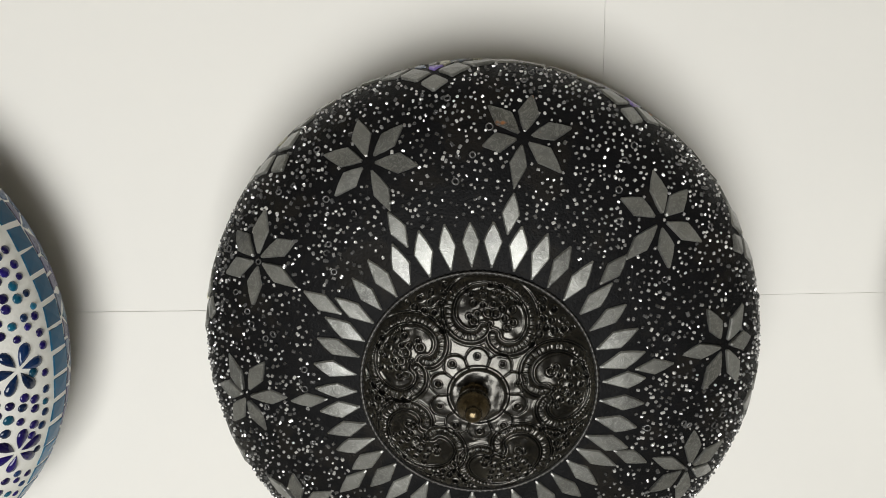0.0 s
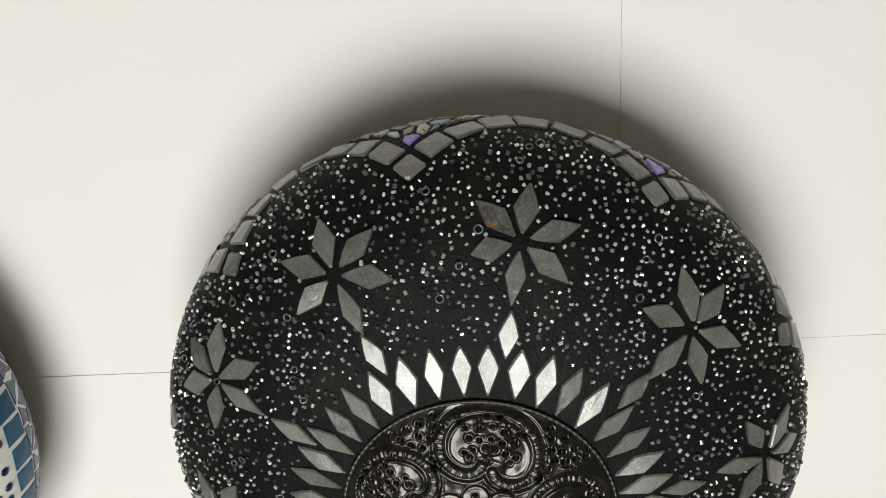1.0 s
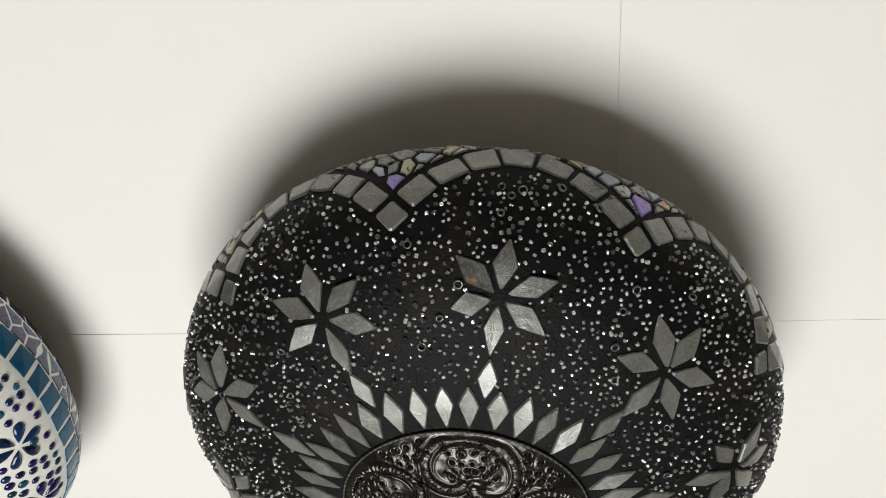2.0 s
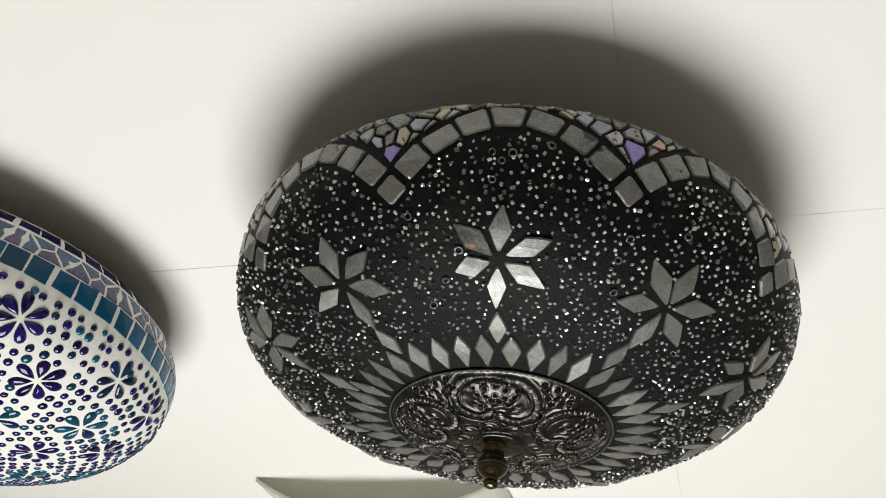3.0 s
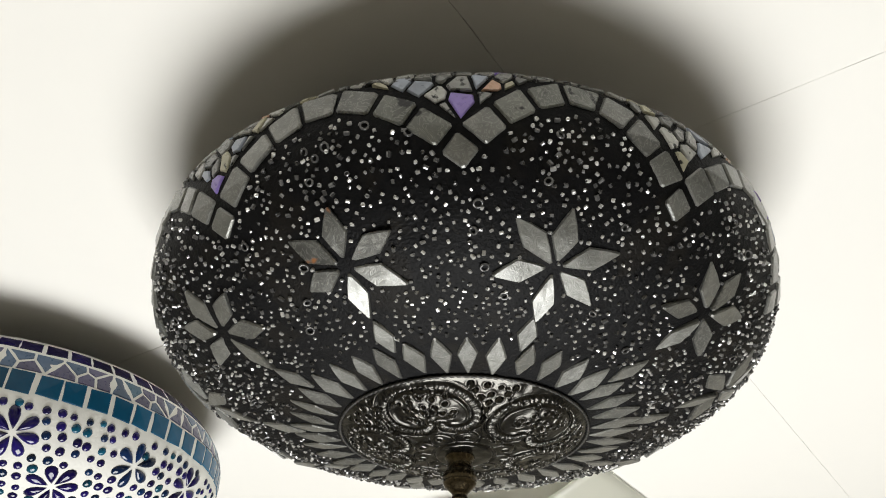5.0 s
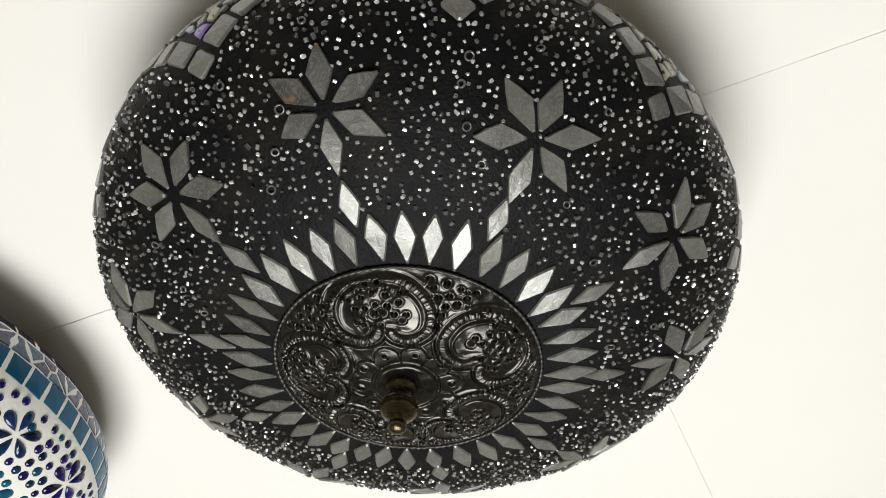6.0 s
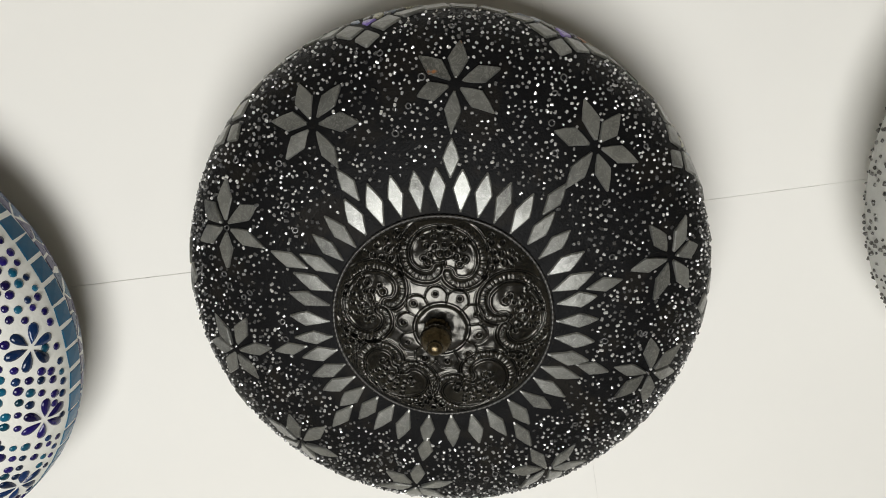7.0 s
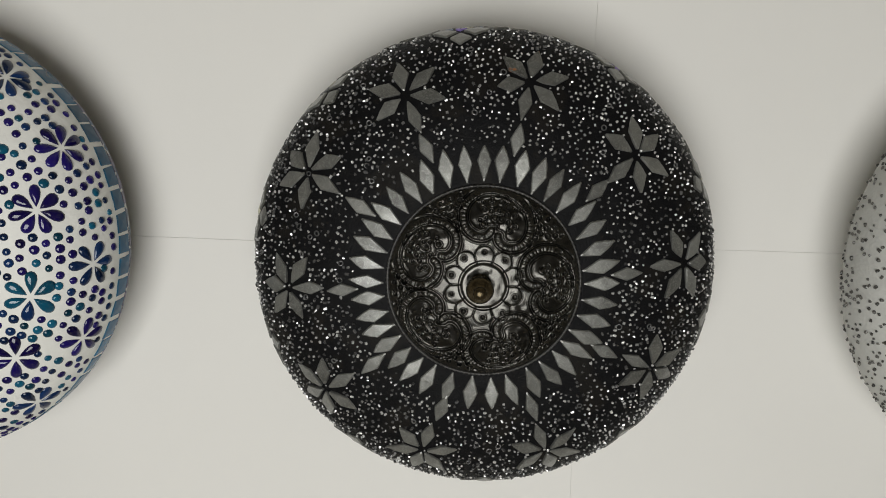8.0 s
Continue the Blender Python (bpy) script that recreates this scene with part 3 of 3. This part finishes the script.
# embossed metal cap with five paisleys, a rosette and punched dots
def cap_heights(R, nr, na):
    rr = np.linspace(0.004, R, nr)[:, None] * np.ones((1, na))
    aa = np.linspace(0, 2 * np.pi, na, endpoint=False)[None, :] * np.ones((nr, 1))
    h = np.zeros_like(rr)
    by_hand = random.Random(17)

    def bump_at(r0, a0, rad, height, rim=0.0):
        # struck by hand: no two punches fall quite alike
        r0, a0, rad = r0 + by_hand.uniform(-0.0006, 0.0006), a0 + by_hand.uniform(-0.0006, 0.0006) / max(r0, 0.01), rad * by_hand.uniform(0.82, 1.18)
        height = height * by_hand.uniform(0.7, 1.1)
        d = np.sqrt((rr * np.cos(aa) - r0 * np.cos(a0)) ** 2 + (rr * np.sin(aa) - r0 * np.sin(a0)) ** 2) / rad
        h[:] += height * np.exp(-(d ** 2) * 1.6) + rim * np.exp(-((d - 1.25) / 0.35) ** 2)

    # flange round the finial
    h += 0.0016 / (1 + np.exp((rr - 0.0172) / 0.00035)) - 0.0012 * np.exp(-((rr - 0.0185) / 0.0008) ** 2)
    # rosette of ten leaves, each with a punched dot
    leaf = np.abs((aa * 10 / (2 * np.pi)) % 1 - 0.5) * 2
    edge = 0.0312 - 0.006 * leaf ** 2
    h += np.where(rr < edge, 0.0007, 0) * (rr > 0.018) - 0.0010 * np.exp(-((rr - edge) / 0.0007) ** 2) - 0.0008 * np.exp(-((1 - leaf) * 0.0075 / 0.0007) ** 2) * (rr > 0.018) * (rr < edge)
    for k in range(10):
        bump_at(0.0255, 2 * np.pi * (k + 0.5) / 10, 0.0017, -0.0016, 0.0006)
    # paisleys
    px, py = rr * np.cos(aa), rr * np.sin(aa)
    rng2 = random.Random(8)
    for k in range(5):
        a0 = radians(-77 + 72 * k + rng2.uniform(-5, 5))
        lean, scale = radians(rng2.uniform(-16, 16)), rng2.uniform(1.10, 1.2)
        # local frame: w outward, u along the turn
        u = -px * np.sin(a0) + py * np.cos(a0)
        w = px * np.cos(a0) + py * np.sin(a0) - 0.051
        u, w = (u * np.cos(lean) - w * np.sin(lean)) / scale, (u * np.sin(lean) + w * np.cos(lean)) / scale
        curve = []
        for q in np.linspace(0, 1, 150):
            # arched band whose ends curl inward
            th = (q - 0.5) * 2 * (3.75 if q < 0.5 else 3.3)
            grow = 0.0215 - 0.0122 * max(0, (abs(q - 0.5) * 2 - 0.55) / 0.45) ** 1.2
            cu = grow * np.sin(th) * 1.12 + (0.0068 * np.sign(th) * max(0, (abs(q - 0.5) * 2 - 0.55) / 0.45))
            cw = grow * np.cos(th) * 0.94 - 0.001
            curve.append((cu, cw))
        best = np.full(rr.shape, 9.0)
        along = np.zeros(rr.shape)
        for i, (cu, cw) in enumerate(curve):
            d = (u - cu) ** 2 + (w - cw) ** 2
            m = d < best
            best[m], along[m] = d[m], i
        d = np.sqrt(best)
        band = np.exp(-(d / 0.0023) ** 4)
        hatch = 0.5 + 0.5 * np.cos(along * 2 * np.pi / 2.5)
        h += band * (0.0007 + 0.0008 * hatch) - 0.0011 * np.exp(-((d - 0.0031) / 0.0007) ** 2) + 0.0006 * np.exp(-((d - 0.0046) / 0.0007) ** 2)
        h += 0.0016 * np.exp(-((u / 0.0125) ** 2 + ((w - 0.004) / 0.0105) ** 2) ** 2)
        inside = [(-0.0135, -0.003), (0.0135, -0.003), (-0.0105, -0.0062), (0.0105, -0.0062), (-0.0035, 0.0165), (0.0035, 0.0165), (-0.0138, 0.0095), (0.0138, 0.0095), (0, 0.006), (-0.0055, 0.0045), (0.0055, 0.0045), (-0.0085, -0.0005), (0.0085, -0.0005), (-0.0028, 0.0002), (0.0028, 0.0002), (0, 0.0125), (-0.0065, 0.0105), (0.0065, 0.0105), (-0.0115, 0.005), (0.0115, 0.005), (0.0, -0.0052)]
        for j, (cu, cw) in enumerate(inside):
            r0 = math.hypot(0.052 + cw, cu)
            a1 = a0 + math.atan2(cu, 0.052 + cw)
            if j in (2, 3, 13, 14):
                bump_at(r0, a1, 0.0019, 0.0018, -0.0010)
            else:
                bump_at(r0, a1, 0.0016, -0.0022, 0.0008)
        # punched dots in the gaps between the paisleys
        for cu, cw in ((0, 0), (0.0052, 0.003), (-0.0052, 0.003), (0, 0.0062), (0.0095, 0.0072), (-0.0095, 0.0072), (0.0042, 0.0108), (-0.0042, 0.0108), (0.013, 0.0115), (-0.013, 0.0115), (0, -0.0058), (0, -0.0115)):
            r0 = math.hypot(0.0585 + cw, cu)
            bump_at(r0, a0 + radians(36) + math.atan2(cu, 0.0585 + cw), 0.0018, -0.0028, 0.0009)
    for k in range(46):
        bump_at(rng2.uniform(0.062, 0.0725), 2 * np.pi * (k + rng2.uniform(-0.3, 0.3)) / 46, 0.0015, -0.0012, 0.0005)
    fade = 1 / (1 + np.exp((rr - (R - 0.003)) / 0.0006))
    return rr, aa, h * fade


R_CAP = 0.0748
nr, na = 190, 720
rr, aa, hh = cap_heights(R_CAP, nr, na)
v = []
for i in range(nr):
    q = rr[i, 0] / R_CAP
    z = -0.1605 - 0.0139 * (1 - q ** 2.6) - 0.0010
    for j in range(na):
        jig = 0.0004 * noise.noise((rr[i, j] * 160 * math.cos(aa[i, j]), rr[i, j] * 160 * math.sin(aa[i, j]), 0))
        v.append((rr[i, j] * math.cos(aa[i, j]), rr[i, j] * math.sin(aa[i, j]), z - hh[i, j] + jig))
for j in range(na):
    v.append((R_CAP * 1.012 * math.cos(aa[0, j]), R_CAP * 1.012 * math.sin(aa[0, j]), -0.1570))
f = [(i * na + j, (i + 1) * na + j, (i + 1) * na + (j + 1) % na, i * na + (j + 1) % na) for i in range(nr) for j in range(na)]
f.append(tuple(range(na)))
cap = part("cap", (v, f), dark_metal, black, "embossed dark metal cap with paisley pattern", True)
# twisted wire edge
v, f = [], []
n, m = 420, 6
for i in range(n):
    a = 2 * math.pi * i / n
    wr = 0.0011 + 0.00035 * math.sin(i * 2 * math.pi / 3.5) + 0.0003 * noise.noise((math.cos(a) * 6, math.sin(a) * 6, 1))
    for k in range(m):
        q = 2 * math.pi * k / m
        v.append(((R_CAP + 0.0006 + wr * math.cos(q)) * math.cos(a), (R_CAP + 0.0006 + wr * math.cos(q)) * math.sin(a), -0.1616 + wr * math.sin(q)))
for i in range(n):
    for k in range(m):
        f.append((i * m + k, (i + 1) % n * m + k, (i + 1) % n * m + (k + 1) % m, i * m + (k + 1) % m))
part("edge_wire", (v, f), wire_metal, cap, "twisted wire edge", True)
FIN = [(0.0088, -0.1695), (0.0092, -0.1722), (0.0092, -0.1745), (0.0086, -0.1758), (0.0078, -0.1770), (0.0074, -0.1805), (0.0078, -0.1835), (0.0094, -0.1860), (0.0104, -0.1885), (0.0106, -0.1905),
       (0.0100, -0.1918), (0.0103, -0.1924), (0.0098, -0.1940), (0.0082, -0.1962), (0.0060, -0.1985), (0.0046, -0.2005), (0.0042, -0.2020), (0.0050, -0.2036), (0.0052, -0.2050), (0.0044, -0.2068), (0.0022, -0.2080), (0.0004, -0.2083)]
FIN = [(r, -0.1748 + (z + 0.1695) * 0.85) for r, z in FIN]
finial = part("finial", lathe(FIN, 48), dark_brass, black, "turned dark brass finial", True)
finial.location = (-0.003, 0.0, 0.002)

# ---- blue and white mosaic lamp ----
BLUE = Bowl(0.2035, -0.069, 0.1001, 2.37, 0.088, 0.043)
BX, BY = -0.5253, -0.005
blue = thing("mosaic_ceiling_lamp", BX, BY, "round white mosaic ceiling lamp with blue and violet glass flowers", group="row of mosaic ceiling lamps")
mount(blue, 0.12, 0.03)
bshell = part("bowl", BLUE.shell(60, 240, 0.0003), white_grout, blue, "white grouted bowl", True)
rng = random.Random(12)
for i in range(63):
    a = 360 * (i + rng.uniform(-0.06, 0.06)) / 63
    part("band_tile", BLUE.piece(a, BLUE.s_z(-0.0745), roughly_square(0.0172, 0.0176, rng, 0.05), 0.0008, 0.93), blue_tile, bshell)
for i in range(62):
    a = 360 * (i + rng.uniform(-0.06, 0.06)) / 62
    part("rim_tile", BLUE.piece(a, BLUE.s_z(-0.0370), roughly_square(0.0166, 0.0160, rng, 0.05), 0.0006, 0.93), violet_tile, bshell)
# two uneven rows of broken pieces between the bands
s_low, s_high = BLUE.s_z(-0.0645), BLUE.s_z(-0.0465)
flat = []
for t in range(5000):
    x, y = rng.uniform(-math.pi, math.pi) * 0.2, rng.uniform(s_low + 0.003, s_high - 0.003)
    apart = rng.uniform(0.0105, 0.0140)
    if all((x - p[0]) ** 2 + (y - p[1]) ** 2 > apart ** 2 for p in flat):
        flat.append((x, y))
for p in flat:
    poly = tidy(clipped(clipped(paving_cell(p, flat, 0.016, 0.0022), 0, 1, s_high), 0, -1, -s_low))
    if len(poly) < 3:
        continue
    area, (cx, cy) = extent(poly)
    if area > 1.2e-5:
        part("shard", BLUE.piece(math.degrees(cx / 0.2), cy, [(q[0] - cx, q[1] - cy) for q in poly], 0.0006, 0.92), slate_shard[rng.choice([0, 0, 1, 1, 2])], bshell)
bkeep = Keep()
# turn, radius, gem, number of petals, size
BFLOWERS = [(-27.0, 0.1913, violet_gem, 7, 1.05), (-13.0, 0.1638, violet_gem, 7, 1.05), (3.4, 0.1920, navy_gem, 6, 1.0), (24.0, 0.1940, violet_gem, 6, 0.98), (12.8, 0.1560, teal_gem, 6, 1.08),
            (-35.5, 0.1500, teal_gem, 6, 1.0), (33.5, 0.1610, violet_gem, 6, 1.05), (46.0, 0.1930, navy_gem, 6, 1.0), (-48.5, 0.1920, navy_gem, 7, 1.0), (-60.0, 0.160, violet_gem, 7, 1.0), (60.0, 0.160, teal_gem, 6, 1.0),
            (-8.0, 0.1130, teal_gem, 6, 1.05), (24.0, 0.112, violet_gem, 6, 1.0), (-38.0, 0.100, violet_gem, 7, 1.0), (58.0, 0.11, teal_gem, 6, 1.0), (-70.0, 0.11, teal_gem, 6, 1.0),
            (-72.0, 0.192, violet_gem, 7, 1.0), (72.0, 0.192, violet_gem, 6, 1.0)]
for a, r, gem, count, k in BFLOWERS:
    s = BLUE.s_r(r)
    t0 = rng.uniform(0, 60)
    for i in range(count):
        ang = t0 + 360 * i / count + rng.uniform(-3, 3)
        L = rng.uniform(0.0165, 0.0182) * k
        part("petal", BLUE.piece(a, s, teardrop(L, rng.uniform(0.0098, 0.0112) * k, 0.0028), 0.0004, 0.8, ang - 90, dome=0.0016),
             gem if rng.random() < 0.85 else navy_gem, bshell, smooth=True)
        for q in (0.006, 0.012, 0.0172):
            u, w = q * math.cos(radians(ang)), q * math.sin(radians(ang))
            bkeep.add(BLUE.at(a + math.degrees(u / r), s + w), 0.0050)
circle = [(math.cos(2 * math.pi * k / 10), math.sin(2 * math.pi * k / 10)) for k in range(10)]
near = []
smax = BLUE.s_z(-0.0880)
bplaces = []
row = 0
s = smax - 0.0035
while s > 0.05:
    r = BLUE.rz(s)[0]
    n = int(2 * math.pi * r / 0.0109)
    for i in range(n):
        a = (360 * (i + 0.5 * (row % 2)) / n + rng.uniform(-0.65, 0.65) + 180) % 360 - 180
        ss = s + rng.uniform(-0.0012, 0.0012)
        if bkeep.free(BLUE.at(a, ss), 0.0014):
            bplaces.append((a, ss))
    row += 1
    s -= 0.0097
count = 0
bplaces.sort(key=lambda q: abs(q[0]) * 0.9 - q[1] * 120)
for a, ss in bplaces:
    q = rng.uniform(0.0031, 0.0042) - 0.0006 * max(0, 1 - (smax - ss) / 0.02)
    o = [(u * q * rng.uniform(0.93, 1.07), w * q) for u, w in circle]
    data = BLUE.piece(a, ss, o, 0.0003, 0.8, rng.uniform(0, 90), dome=0.0012)
    if count < 300:
        part("gem_dot", data, rng.choice([violet_gem, violet_gem, teal_gem, navy_gem]), bshell, smooth=True)
        count += 1
    else:
        near.append((data, rng.randrange(2)))
for w, mat in ((0, violet_gem), (1, teal_gem)):
    v, f = [], []
    for data, k in near:
        if k == w:
            base = len(v)
            v += data[0]
            f += [tuple(base + i for i in face) for face in data[1]]
    ob = part("gem_dots", (v, f), mat, bshell, "small round glass gems", True)
    tagged(ob, kind="stuff")
part("finial", lathe([(r, z - 0.012) for r, z in FIN], 32), dark_brass, blue, "turned dark brass finial", True)

# ---- pale lamp with smoky beads ----
PALE = Bowl(0.2, -0.0691, 0.0948, 2.67, 0.0449, 0.036)
PX, PY = 0.519, -0.005
pale = thing("mosaic_ceiling_lamp", PX, PY, "round pale grey mosaic ceiling lamp with smoky beads and petals", group="row of mosaic ceiling lamps")
mount(pale, 0.11, 0.045)
pshell = part("bowl", PALE.shell(70, 240, 0.0005), pale_grout, pale, "pale grey grouted bowl", True)
rng = random.Random(21)
pk = Keep()
for a in (162.5, 198.0, 234.0, 126.0, 90.0, 270.0, 306.0, 342.0, 18.0, 54.0):
    s = PALE.s_r(0.1690)
    for k in range(6):
        ang = -90 + 60 * k + rng.uniform(-4, 4)
        part("petal", PALE.piece(a, s, kite(0.026, 0.0105, 0.5, 0.004), 0.0013, 0.86, ang - 90), smoke_glass, pshell)
        for q in (0.008, 0.014, 0.02):
            u, w = q * math.cos(radians(ang)), q * math.sin(radians(ang))
            pk.add(PALE.at(a + math.degrees(u / 0.169), s + w), 0.0055)
places, pts = [], np.zeros((4000, 3))
for t in range(9000):
    a, s = rng.uniform(0, 360), math.sqrt(rng.uniform(PALE.s_r(0.06) ** 2, PALE.s_z(-0.052) ** 2))
    p = PALE.at(a, s)
    if not pk.free(p, 0.0005) or (places and np.min(((pts[:len(places)] - np.array(p)) ** 2).sum(1)) < (0.0026 + 0.003 * rng.random() ** 2) ** 2):
        continue
    pts[len(places)] = p
    places.append((a, s))
    if len(places) > 2600:
        break
tagged(part("beads", bead_data(PALE, places, rng, 0.00135), smoke_bead, pshell, "tiny smoky beads pressed into the grout", True), kind="stuff")
part("cap", lathe([(0.004, -0.1705), (0.03, -0.1695), (0.06, -0.1650), (0.0765, -0.1615), (0.0775, -0.158)], 64), dark_metal, pale, "dark metal cap", True)
part("finial", lathe(FIN, 32), dark_brass, pale, "turned dark brass finial", True)


# ---- square lamp of bent opal glass ----
def bent_glass(w, sag, th, n=24):
    v, f = [], []
    for side in (0, 1):
        for i in range(n + 1):
            for j in range(n + 1):
                x, y = (i / n - 0.5) * w, (j / n - 0.5) * w
                z = -0.006 - sag * (1 - (2 * x / w) ** 2) + (th if side else 0)
                v.append((x, y, z))
    m = (n + 1) ** 2
    for i in range(n):
        for j in range(n):
            q = [i * (n + 1) + j, (i + 1) * (n + 1) + j, (i + 1) * (n + 1) + j + 1, i * (n + 1) + j + 1]
            f.append(tuple(reversed(q)))
            f.append(tuple(m + k for k in q))
    rim = [(i, 0) for i in range(n)] + [(n, j) for j in range(n)] + [(n - i, n) for i in range(n)] + [(0, n - j) for j in range(n)]
    ids = [i * (n + 1) + j for i, j in rim]
    for k in range(len(ids)):
        a, b = ids[k], ids[(k + 1) % len(ids)]
        f.append((a, b, m + b, m + a))
    return v, f


square = thing("square_ceiling_lamp", -0.285, 0.64, "square ceiling lamp of bent cream opal glass")
mount(square, 0.06, 0.03)
part("shade", bent_glass(0.35, 0.05, 0.005), opal_glass, square, "bent cream glass shade", True)
